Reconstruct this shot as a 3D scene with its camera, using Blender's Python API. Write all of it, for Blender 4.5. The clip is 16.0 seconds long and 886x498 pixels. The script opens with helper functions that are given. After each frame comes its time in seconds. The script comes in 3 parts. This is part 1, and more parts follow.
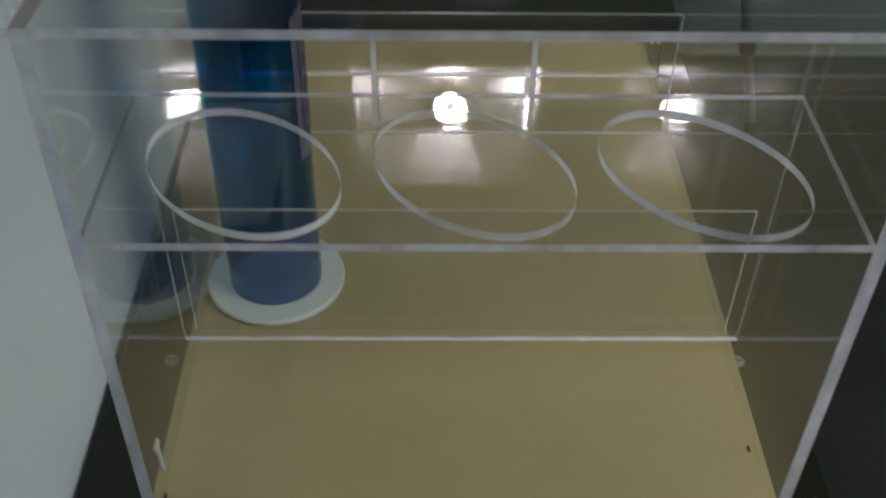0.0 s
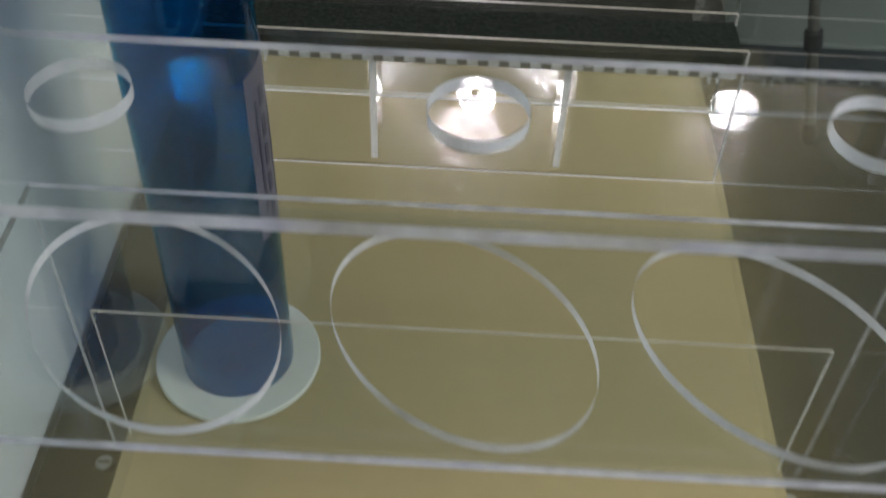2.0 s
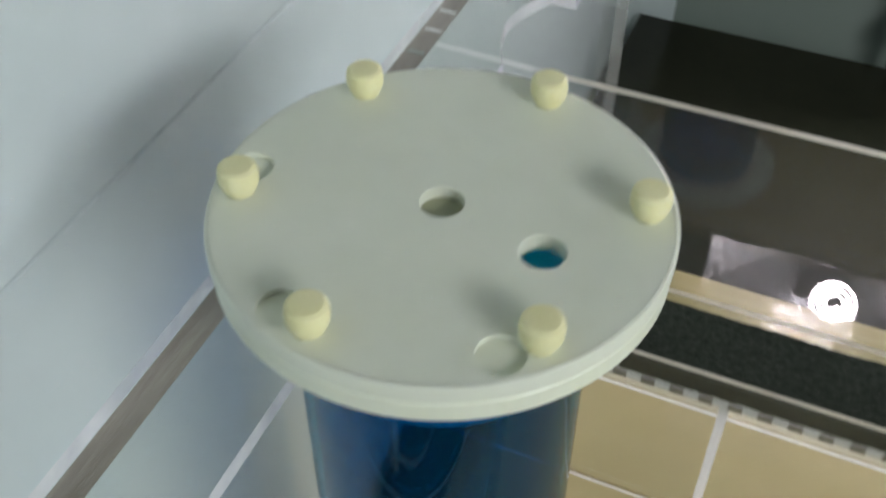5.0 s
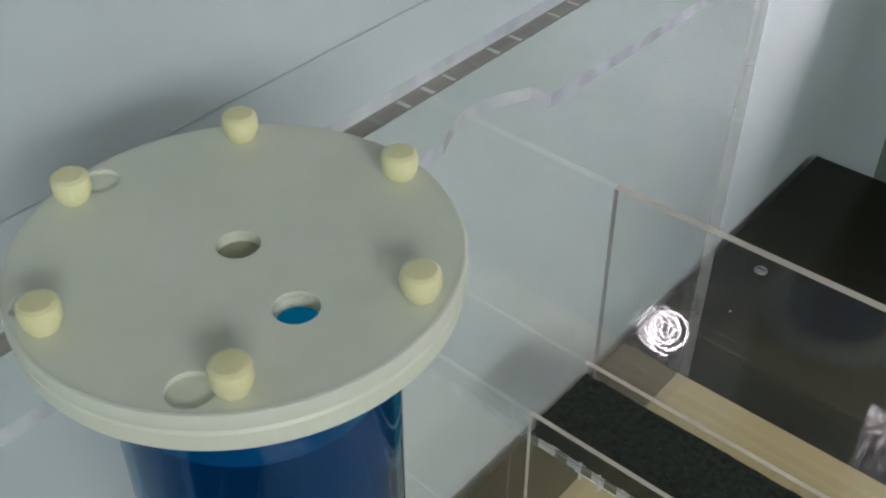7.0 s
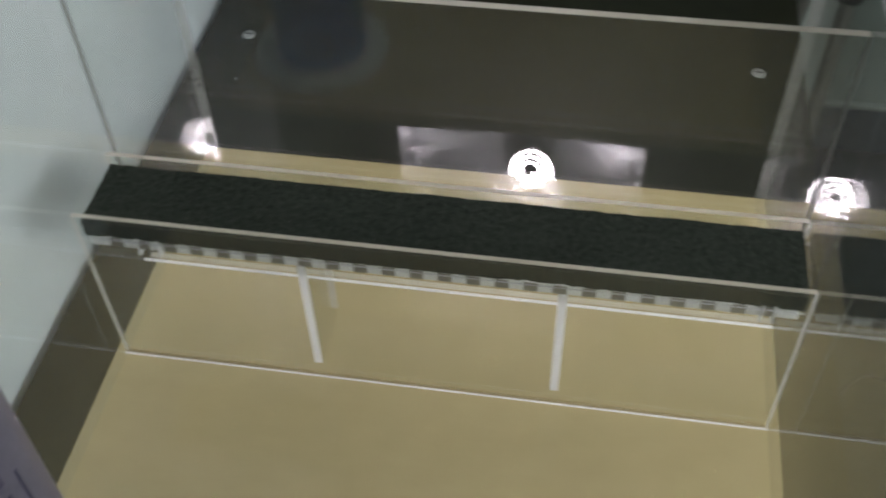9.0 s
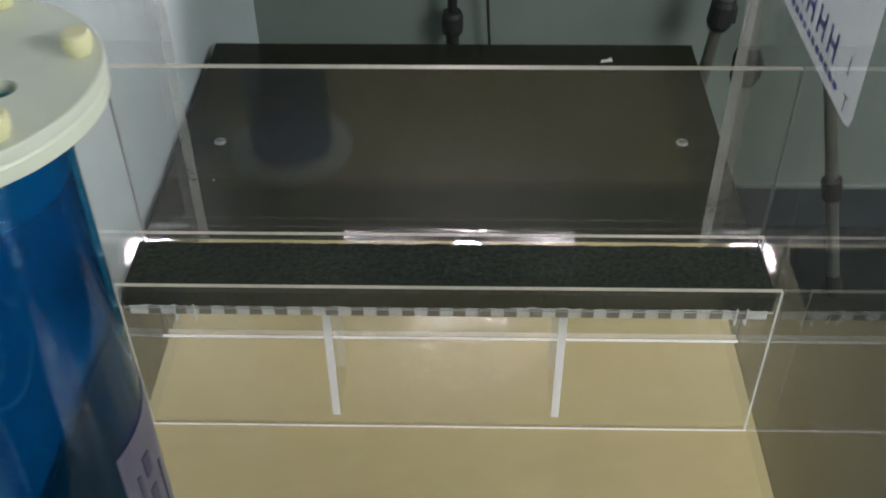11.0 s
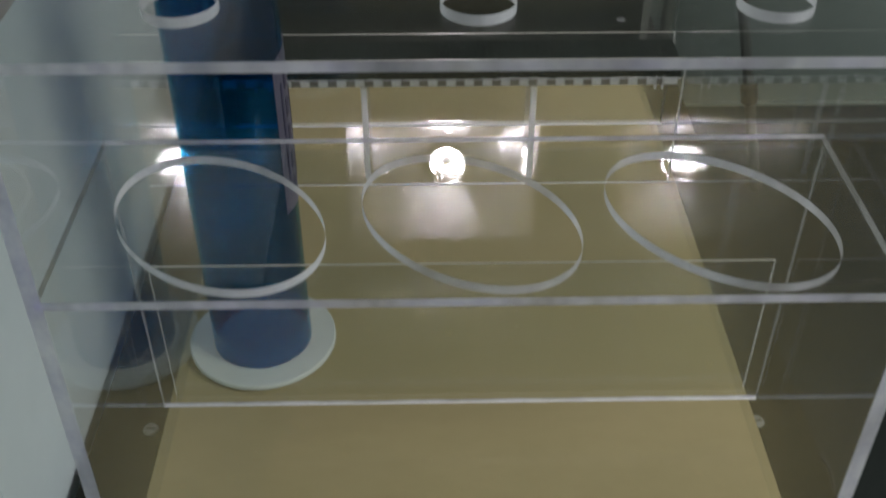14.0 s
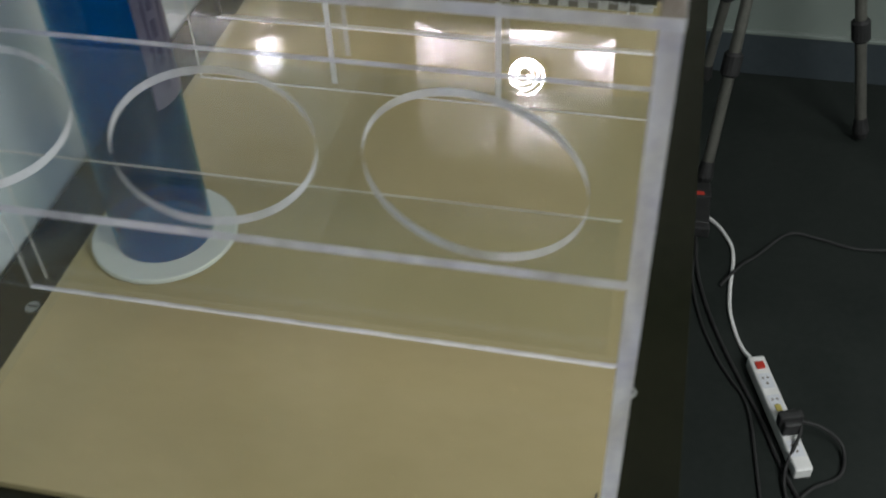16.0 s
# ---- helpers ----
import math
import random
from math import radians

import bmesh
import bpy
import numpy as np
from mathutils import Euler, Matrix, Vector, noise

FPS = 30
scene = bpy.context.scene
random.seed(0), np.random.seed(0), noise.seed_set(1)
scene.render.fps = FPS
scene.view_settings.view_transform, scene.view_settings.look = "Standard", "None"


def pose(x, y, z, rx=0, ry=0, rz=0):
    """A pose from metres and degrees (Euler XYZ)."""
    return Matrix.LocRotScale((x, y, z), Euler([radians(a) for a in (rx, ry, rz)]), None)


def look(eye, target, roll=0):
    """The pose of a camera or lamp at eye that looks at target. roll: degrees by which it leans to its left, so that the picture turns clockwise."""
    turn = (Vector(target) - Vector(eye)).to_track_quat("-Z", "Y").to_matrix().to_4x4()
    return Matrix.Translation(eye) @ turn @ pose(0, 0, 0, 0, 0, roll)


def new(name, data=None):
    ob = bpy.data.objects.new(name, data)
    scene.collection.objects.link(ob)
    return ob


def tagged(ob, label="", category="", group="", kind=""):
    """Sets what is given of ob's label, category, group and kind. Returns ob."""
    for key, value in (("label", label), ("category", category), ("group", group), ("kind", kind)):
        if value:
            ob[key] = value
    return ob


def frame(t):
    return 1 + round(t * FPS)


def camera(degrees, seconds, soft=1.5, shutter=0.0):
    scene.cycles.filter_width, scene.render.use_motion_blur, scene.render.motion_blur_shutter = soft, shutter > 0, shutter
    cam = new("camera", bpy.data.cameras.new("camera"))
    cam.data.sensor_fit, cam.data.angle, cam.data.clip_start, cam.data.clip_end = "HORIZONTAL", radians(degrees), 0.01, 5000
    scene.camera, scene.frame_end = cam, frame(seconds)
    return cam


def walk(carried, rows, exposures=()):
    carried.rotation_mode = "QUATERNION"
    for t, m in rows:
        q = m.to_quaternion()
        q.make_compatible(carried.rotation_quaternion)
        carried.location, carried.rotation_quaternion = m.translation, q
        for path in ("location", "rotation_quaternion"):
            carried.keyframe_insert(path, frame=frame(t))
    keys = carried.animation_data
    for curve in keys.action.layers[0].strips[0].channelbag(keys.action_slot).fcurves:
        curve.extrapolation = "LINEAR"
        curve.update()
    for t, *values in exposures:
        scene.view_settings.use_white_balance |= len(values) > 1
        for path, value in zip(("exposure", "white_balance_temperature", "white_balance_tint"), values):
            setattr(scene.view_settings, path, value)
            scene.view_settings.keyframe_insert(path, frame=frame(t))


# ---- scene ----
cam = camera(45.89, 16.0, soft=1.9, shutter=0.5)
PATH = [
    (0, (-0.0443, -0.6835, 1.0237), (-0.0147, 0.8061, -0.311), 0.91),
    (0.5, (-0.0567, -0.6669, 0.9964), (0.0495, 0.7449, -0.4157), 2.68),
    (1, (-0.084, -0.6351, 0.9802), (0.0405, 0.7622, -0.4471), 2.22),
    (1.5, (-0.0581, -0.5067, 0.9839), (0.0041, 0.8881, -0.4482), 0.87),
    (2, (-0.0062, -0.3661, 0.9834), (-0.0345, 1.0303, -0.4481), 2.22),
    (2.5, (-0.0317, -0.2579, 0.9717), (-0.1362, 1.1208, -0.4726), 1.34),
    (3, (-0.1249, -0.1344, 0.958), (-0.3579, 1.2322, -0.4834), 1.43),
    (3.5, (-0.1495, -0.038, 0.961), (-0.4579, 1.3344, -0.4615), 2.58),
    (4, (-0.1662, 0.0457, 0.9548), (-0.5658, 1.3883, -0.473), 1.07),
    (4.5, (-0.1675, 0.0945, 0.9406), (-0.5965, 1.4036, -0.5088), 0.31),
    (5, (-0.134, 0.1301, 0.9653), (-0.7085, 1.4186, -0.453), -0.56),
    (5.2, (-0.11, 0.1451, 0.9723), (-0.7716, 1.4387, -0.4016), -0.84),
    (7.3, (0.0298, 0.2161, 0.9527), (-0.9946, 1.3702, -0.3193), -0.54),
    (7.5, (0.0378, 0.2061, 0.9527), (-0.9614, 1.3622, -0.3375), -0.53),
    (8, (0.0827, 0.1595, 0.948), (-0.7158, 1.3241, -0.4688), -2.98),
    (8.2, (0.0918, 0.165, 0.9504), (-0.5486, 1.3194, -0.5517), -3.55),
    (8.5, (0.1319, 0.1505, 0.9428), (-0.3666, 1.3661, -0.5645), -3.79),
    (9, (0.1308, 0.1296, 0.9448), (-0.1126, 1.4342, -0.5525), -2.03),
    (9.5, (0.1227, 0.1292, 0.9294), (-0.006, 1.443, -0.5731), -3.21),
    (9.7, (0.1117, 0.1272, 0.9254), (-0.012, 1.449, -0.5702), -2.91),
    (11.8, (-0.0042, -0.2646, 0.9855), (-0.0208, 1.3298, -0.2216), -0.19),
    (12, (-0.0042, -0.3276, 0.9815), (-0.0338, 1.2719, -0.2176), -0.49),
    (12.5, (0.001, -0.448, 0.9801), (-0.0267, 1.1676, -0.1994), -0.76),
    (13, (0.0116, -0.5206, 0.9738), (-0.0533, 1.0652, -0.2426), -1.67),
    (13.5, (0.0009, -0.5664, 0.9704), (-0.0431, 1.0086, -0.2618), -1.86),
    (14, (-0.0382, -0.6245, 0.9657), (-0.0083, 0.9381, -0.2815), 0.05),
    (14.5, (-0.0533, -0.6819, 0.9466), (0.0438, 0.7857, -0.4086), 0.68),
    (15, (-0.0383, -0.6993, 0.9285), (0.0363, 0.7433, -0.4544), -1.66),
    (15.5, (0.1696, -0.634, 0.9427), (-0.0084, 0.7966, -0.4421), -1.03),
    (16, (0.3479, -0.5206, 0.9416), (0.0015, 0.881, -0.4434), -2.71),
]
# exposure of the clip's camera
EXPO = [(0.0, -0.58), (0.5, -0.4), (1.0, -0.25), (1.5, -0.05), (2.0, -0.06), (3.0, 0.05), (3.5, 0.2), (4.5, 0.42), (5.2, 0.38), (7.3, 0.0), (8.2, 0.0), (9.0, 0.15), (9.7, 0.2), (11.8, 0.35), (12.5, 0.03), (13.0, -0.28), (14.0, -0.45), (14.5, -0.42), (15.0, -0.33), (16.0, -0.17)]
walk(cam, [(t, look(eye, target, roll)) for t, eye, target, roll in PATH], EXPO)

# ---------------------------------------------------------------- world and lamps
FLOOR_Z, CEIL_Z = -0.78, 1.80
TT = -0.012                      # table top
world = bpy.data.worlds.new("world")
scene.world = world
world.use_nodes = True
world.node_tree.nodes["Background"].inputs[0].default_value = (0.55, 0.65, 0.72, 1)
world.node_tree.nodes["Background"].inputs[1].default_value = 0.035
scene.cycles.transparent_max_bounces = 48
scene.cycles.sample_clamp_indirect = 0.0


def area_lamp(name, m, sx, sy, watts, colour):
    d = bpy.data.lights.new(name, "AREA")
    d.shape, d.size, d.size_y, d.energy, d.color = "RECTANGLE", sx, sy, watts, colour
    ob = new(name, d)
    ob.matrix_world = m
    return ob


COOL = (0.97, 0.985, 0.99)
# Unseen panels: the small one is added fill, the large follows the shadows
# x, y, turn, length, width, watts
PANELS = ((1.75, 1.70, 0, 0.62, 0.62, 5), (2.40, -0.95, -24, 1.75, 1.45, 97))
for x, y, turn, lx, ly, watts in PANELS:
    area_lamp("ceiling_panel_glow", pose(x, y, CEIL_Z - 0.03, 0, 0, turn), lx, ly, watts, COOL)


# ---------------------------------------------------------------- materials
def mat(name):
    m = bpy.data.materials.new(name)
    m.use_nodes = True
    nt = m.node_tree
    return m, nt, nt.nodes["Principled BSDF"]


def node(nt, kind, **values):
    n = nt.nodes.new(kind)
    for k, v in values.items():
        n.inputs[k.replace("_", " ")].default_value = v
    return n


def mix_colour(nt, fac, a, b):
    n = nt.nodes.new("ShaderNodeMix")
    n.data_type = "RGBA"
    n.inputs["A"].default_value, n.inputs["B"].default_value = (*a, 1), (*b, 1)
    nt.links.new(fac, n.inputs["Factor"])
    return n.outputs["Result"]


def speckled(name, a, b, scale, rough, bump=0.0, bump_scale=200.0, stretch=(1, 1, 1), coat=0.0, metal=0.0, rough_var=0.08, spec=0.5):
    """Two tones mixed by two sizes of noise, with a fine relief."""
    m, nt, p = mat(name)
    co = nt.nodes.new("ShaderNodeTexCoord")
    mp = nt.nodes.new("ShaderNodeMapping")
    mp.inputs["Scale"].default_value = stretch
    nt.links.new(co.outputs["Object"], mp.inputs["Vector"])
    n1 = node(nt, "ShaderNodeTexNoise", Scale=scale, Detail=5.0, Roughness=0.6)
    n2 = node(nt, "ShaderNodeTexNoise", Scale=scale * 9, Detail=3.0)
    for n in (n1, n2):
        nt.links.new(mp.outputs["Vector"], n.inputs["Vector"])
    ad = nt.nodes.new("ShaderNodeMath")
    ad.operation = "MULTIPLY_ADD"
    nt.links.new(n2.outputs["Fac"], ad.inputs[0])
    ad.inputs[1].default_value = 0.4
    nt.links.new(n1.outputs["Fac"], ad.inputs[2])
    rg = nt.nodes.new("ShaderNodeMapRange")
    rg.inputs["From Min"].default_value, rg.inputs["From Max"].default_value = 0.45, 0.95
    nt.links.new(ad.outputs[0], rg.inputs["Value"])
    nt.links.new(mix_colour(nt, rg.outputs["Result"], a, b), p.inputs["Base Color"])
    rr = nt.nodes.new("ShaderNodeMapRange")
    rr.inputs["To Min"].default_value, rr.inputs["To Max"].default_value = max(0.01, rough - rough_var), rough + rough_var
    nt.links.new(n1.outputs["Fac"], rr.inputs["Value"])
    nt.links.new(rr.outputs["Result"], p.inputs["Roughness"])
    p.inputs["Metallic"].default_value = metal
    p.inputs["Specular IOR Level"].default_value = spec
    if coat:
        p.inputs["Coat Weight"].default_value, p.inputs["Coat Roughness"].default_value = coat, 0.004
    if bump:
        nb = node(nt, "ShaderNodeTexNoise", Scale=bump_scale, Detail=4.0)
        nt.links.new(co.outputs["Object"], nb.inputs["Vector"])
        bp = node(nt, "ShaderNodeBump", Strength=bump, Distance=0.002)
        nt.links.new(nb.outputs["Fac"], bp.inputs["Height"])
        nt.links.new(bp.outputs["Normal"], p.inputs["Normal"])
    return m


def clear(name, tint, base=0.04, rough=0.0, haze=0.0, haze_colour=(1, 1, 1)):
    """A clear sheet: what lies behind it, tinted, under a mirror gloss that grows towards grazing views."""
    m = bpy.data.materials.new(name)
    m.use_nodes = True
    nt = m.node_tree
    nt.nodes.clear()
    out = nt.nodes.new("ShaderNodeOutputMaterial")
    tr = nt.nodes.new("ShaderNodeBsdfTransparent")
    tr.inputs[0].default_value = (*tint, 1)
    gl = nt.nodes.new("ShaderNodeBsdfGlossy")
    gl.inputs["Roughness"].default_value = rough
    lw = nt.nodes.new("ShaderNodeLayerWeight")
    lw.inputs["Blend"].default_value = 0.5
    pw = nt.nodes.new("ShaderNodeMath")
    pw.operation = "POWER"
    pw.inputs[1].default_value = 5.0
    nt.links.new(lw.outputs["Facing"], pw.inputs[0])
    ma = nt.nodes.new("ShaderNodeMath")
    ma.operation = "MULTIPLY_ADD"
    ma.inputs[1].default_value, ma.inputs[2].default_value = 1 - base, base
    nt.links.new(pw.outputs[0], ma.inputs[0])
    body = tr.outputs[0]
    if haze:
        df = nt.nodes.new("ShaderNodeBsdfDiffuse")
        df.inputs[0].default_value = (*haze_colour, 1)
        tl = nt.nodes.new("ShaderNodeBsdfTranslucent")
        tl.inputs[0].default_value = (*haze_colour, 1)
        dm = nt.nodes.new("ShaderNodeMixShader")
        dm.inputs[0].default_value = 0.45
        nt.links.new(df.outputs[0], dm.inputs[1])
        nt.links.new(tl.outputs[0], dm.inputs[2])
        co = nt.nodes.new("ShaderNodeTexCoord")
        mp = nt.nodes.new("ShaderNodeMapping")
        mp.inputs["Scale"].default_value = (30, 30, 4)
        nt.links.new(co.outputs["Object"], mp.inputs["Vector"])
        nz = node(nt, "ShaderNodeTexNoise", Scale=1.0, Detail=4.0)
        nt.links.new(mp.outputs["Vector"], nz.inputs["Vector"])
        hr = nt.nodes.new("ShaderNodeMapRange")
        hr.inputs["From Min"].default_value, hr.inputs["From Max"].default_value = 0.3, 0.7
        hr.inputs["To Min"].default_value, hr.inputs["To Max"].default_value = haze * 0.7, haze * 1.3
        nt.links.new(nz.outputs["Fac"], hr.inputs["Value"])
        mx0 = nt.nodes.new("ShaderNodeMixShader")
        nt.links.new(hr.outputs["Result"], mx0.inputs[0])
        nt.links.new(body, mx0.inputs[1])
        nt.links.new(dm.outputs[0], mx0.inputs[2])
        body = mx0.outputs[0]
    mx = nt.nodes.new("ShaderNodeMixShader")
    nt.links.new(ma.outputs[0], mx.inputs[0])
    nt.links.new(body, mx.inputs[1])
    nt.links.new(gl.outputs[0], mx.inputs[2])
    nt.links.new(mx.outputs[0], out.inputs["Surface"])
    return m


def glow(name, colour, strength):
    m, nt, p = mat(name)
    p.inputs["Base Color"].default_value = (*colour, 1)
    p.inputs["Emission Color"].default_value = (*colour, 1)
    p.inputs["Emission Strength"].default_value = strength
    return m


def see_through(m, share, through_glow=0.5, patches=0):
    """A cut acrylic edge: part of its light comes through the sheet from behind, and a share passes straight on."""
    nt = m.node_tree
    out, p = nt.nodes["Material Output"], nt.nodes["Principled BSDF"]
    tr, tl = nt.nodes.new("ShaderNodeBsdfTransparent"), nt.nodes.new("ShaderNodeBsdfTranslucent")
    m1, m2 = nt.nodes.new("ShaderNodeMixShader"), nt.nodes.new("ShaderNodeMixShader")
    tl.inputs[0].default_value = (0.96, 0.96, 0.98, 1)
    m1.inputs[0].default_value, m2.inputs[0].default_value = through_glow, share
    nt.links.new(p.outputs[0], m1.inputs[1])
    nt.links.new(tl.outputs[0], m1.inputs[2])
    if patches:
        co, mp = nt.nodes.new("ShaderNodeTexCoord"), nt.nodes.new("ShaderNodeMapping")
        mp.inputs["Scale"].default_value = (1.0, 1.0, 0.3)
        nz = node(nt, "ShaderNodeTexNoise", Scale=patches, Detail=3.0, Roughness=0.65)
        rg = nt.nodes.new("ShaderNodeMapRange")
        rg.inputs["From Min"].default_value, rg.inputs["From Max"].default_value = 0.40, 0.62
        rg.inputs["To Min"].default_value, rg.inputs["To Max"].default_value = 0.02, min(1.0, share * 2)
        nt.links.new(co.outputs["Object"], mp.inputs["Vector"])
        nt.links.new(mp.outputs["Vector"], nz.inputs["Vector"])
        nt.links.new(nz.outputs["Fac"], rg.inputs["Value"])
        nt.links.new(rg.outputs["Result"], m2.inputs[0])
    nt.links.new(m1.outputs[0], m2.inputs[1])
    nt.links.new(tr.outputs[0], m2.inputs[2])
    nt.links.new(m2.outputs[0], out.inputs["Surface"])
    return m


ACRYLIC = clear("clear_acrylic", (0.975, 0.985, 0.978), haze=0.008, haze_colour=(0.95, 0.92, 0.95))
EDGE = see_through(speckled("cut_acrylic_edge", (0.40, 0.38, 0.60), (1.0, 1.0, 1.0), 13, 0.14, rough_var=0.12, bump=0.25, bump_scale=45), 0.25, 0.42, patches=11)
HOLE_EDGE = see_through(speckled("laser_cut_edge", (0.55, 0.56, 0.60), (0.9, 0.9, 0.92), 22, 0.2, rough_var=0.12), 0.27, 0.34, patches=7)
LINE_WHITE = see_through(speckled("joint_and_edge_white", (0.75, 0.75, 0.76), (1.0, 1.0, 1.0), 30, 0.15), 0.0, 0.5)
EDGE_WARM = see_through(speckled("warm_acrylic_edge", (0.58, 0.52, 0.40), (0.80, 0.75, 0.62), 12, 0.3), 0.15)
EDGE_BROWN = speckled("taped_acrylic_edge", (0.20, 0.155, 0.125), (0.48, 0.42, 0.36), 14, 0.3, stretch=(9, 0.8, 1))
DARK_EDGE = see_through(speckled("dark_cemented_edge", (0.10, 0.10, 0.09), (0.20, 0.20, 0.18), 30, 0.3), 0.3, 0.0)
SIDE_EDGE = see_through(speckled("cemented_side_edge", (0.55, 0.54, 0.50), (0.85, 0.84, 0.80), 30, 0.2), 0.5, 0.45)
BACK_EDGE = see_through(speckled("polished_back_edge", (0.30, 0.30, 0.25), (0.50, 0.50, 0.42), 30, 0.15), 0.6, 0.3)
FIN_EDGE = see_through(speckled("sawn_fin_edge", (0.88, 0.86, 0.88), (0.97, 0.95, 0.97), 40, 0.4), 0.0, 0.5)
KRAFT = speckled("masking_paper_under_acrylic", (0.382, 0.318, 0.164), (0.432, 0.358, 0.192), 2.2, 0.6, stretch=(1, 2, 1), coat=1.0, spec=0.0)
BLACK_TOP = speckled("black_lacquer", (0.010, 0.0108, 0.006), (0.017, 0.018, 0.010), 5, 0.5, coat=0.52, spec=0.05)
BLACK_LEG = speckled("black_steel", (0.012, 0.012, 0.012), (0.028, 0.028, 0.028), 30, 0.4)
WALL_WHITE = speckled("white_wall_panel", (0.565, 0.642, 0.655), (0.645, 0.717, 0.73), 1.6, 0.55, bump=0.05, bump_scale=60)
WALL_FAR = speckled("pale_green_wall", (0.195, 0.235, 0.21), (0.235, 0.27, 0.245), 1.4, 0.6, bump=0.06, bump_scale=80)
CEILING = speckled("ceiling_paint", (0.15, 0.16, 0.16), (0.19, 0.20, 0.20), 2, 0.8)
CARPET = speckled("dark_green_floor", (0.010, 0.014, 0.012), (0.019, 0.024, 0.021), 6, 0.75, bump=0.35, bump_scale=350, spec=0.25)
SKIRT = speckled("grey_skirting", (0.040, 0.052, 0.060), (0.060, 0.075, 0.085), 8, 0.45)
FIBRE = speckled("loose_fibre", (0.05, 0.055, 0.042), (0.12, 0.125, 0.10), 60, 0.8)
FOAM = speckled("black_filter_foam", (0.010, 0.013, 0.010), (0.034, 0.041, 0.032), 160, 0.95, bump=0.8, bump_scale=600, spec=0.1)
NYLON = speckled("white_nylon", (0.745, 0.78, 0.645), (0.815, 0.85, 0.71), 6, 0.42, bump=0.03, bump_scale=150)
NYLON_BASE = speckled("grey_white_nylon", (0.66, 0.70, 0.66), (0.74, 0.78, 0.74), 6, 0.42)
SCREW = speckled("ivory_nylon", (0.78, 0.75, 0.42), (0.87, 0.84, 0.54), 60, 0.38)
for m in (NYLON, SCREW):         # milky nylon lets light creep under its skin
    q = m.node_tree.nodes["Principled BSDF"]
    q.inputs["Subsurface Weight"].default_value = 0.45
    q.inputs["Subsurface Radius"].default_value = (1.0, 0.95, 0.8)
    q.inputs["Subsurface Scale"].default_value = 0.006
PLUG = speckled("dull_plug", (0.34, 0.36, 0.24), (0.42, 0.43, 0.3), 90, 0.5)
BLUE = clear("blue_film_tube", (0.026, 0.55, 0.76), base=0.035, rough=0.02, haze=0.030, haze_colour=(0.004, 0.17, 0.38))
LABEL = speckled("grey_label_film", (0.075, 0.075, 0.12), (0.13, 0.125, 0.18), 20, 0.4)
INK = speckled("dark_ink", (0.035, 0.035, 0.07), (0.06, 0.06, 0.11), 40, 0.5)
INK_BLUE = speckled("blue_ink", (0.05, 0.05, 0.22), (0.10, 0.10, 0.32), 40, 0.5)
RAIL_WHITE = speckled("white_plastic", (0.72, 0.72, 0.70), (0.82, 0.82, 0.80), 30, 0.4)
RAIL_MILK = see_through(speckled("milky_plastic", (0.80, 0.79, 0.78), (0.9, 0.89, 0.88), 30, 0.4), 0.0, 0.55)
# dark colour stands in for the shade inside open slots
SLOT_SHADE = speckled("painted_slot_shade", (0.15, 0.135, 0.11), (0.23, 0.21, 0.18), 60, 0.6)
STEEL = speckled("bright_steel", (0.30, 0.31, 0.30), (0.48, 0.49, 0.48), 60, 0.4, metal=1.0)
CHROME_LEG = speckled("grey_aluminium", (0.14, 0.14, 0.12), (0.22, 0.215, 0.19), 25, 0.38, metal=0.5)
RUBBER = speckled("black_rubber", (0.012, 0.012, 0.012), (0.03, 0.03, 0.03), 50, 0.6)
RED = speckled("red_switch", (0.45, 0.03, 0.02), (0.55, 0.05, 0.03), 40, 0.35)
YELLOW = speckled("yellow_plastic", (0.5, 0.42, 0.10), (0.6, 0.5, 0.15), 40, 0.4)
FILM = see_through(speckled("milky_masking_film", (0.60, 0.60, 0.66), (0.70, 0.70, 0.75), 20, 0.4), 0.35, 0.4)
CLOTH = speckled("white_cloth", (0.62, 0.64, 0.68), (0.72, 0.74, 0.77), 20, 0.8, bump=0.3, bump_scale=500)
FOIL = speckled("crumpled_silver_lining", (0.78, 0.78, 0.79), (0.96, 0.96, 0.96), 12, 0.36, metal=0.9, bump=0.7, bump_scale=26)
for n in FOIL.node_tree.nodes:
    if n.type == "BUMP":
        n.inputs["Distance"].default_value = 0.02
BULB = glow("lit_bulb", (1.0, 0.90, 0.97), 225.0)
PANEL_GLOW = glow("lit_panel", (0.96, 0.98, 1.0), 2.0)
PAPER = speckled("scrap_paper", (0.72, 0.72, 0.68), (0.82, 0.82, 0.78), 40, 0.7)
GLUE = speckled("dried_glue", (0.40, 0.42, 0.38), (0.52, 0.54, 0.50), 50, 0.3)


# ---------------------------------------------------------------- mesh helpers
def finish(name, bm, mats, parent=None, label="", shadow=True, smooth=False):
    me = bpy.data.meshes.new(name)
    bm.to_mesh(me)
    bm.free()
    for m in mats if isinstance(mats, (list, tuple)) else [mats]:
        me.materials.append(m)
    if smooth:
        for p in me.polygons:
            p.use_smooth = True
        me.set_sharp_from_angle(angle=radians(35))
    ob = new(name, me)
    if parent:
        ob.parent = parent
    if label:
        ob["label"] = label
    ob.visible_shadow = shadow
    return ob


def part(name, bm, mats, parent, label="", **k):
    return finish(name, bm, mats, parent, label, **k)


def thing(name, label, category, group="", kind="", at=(0, 0, 0)):
    ob = new(name)
    ob.location = at
    return tagged(ob, label, category, group, kind)


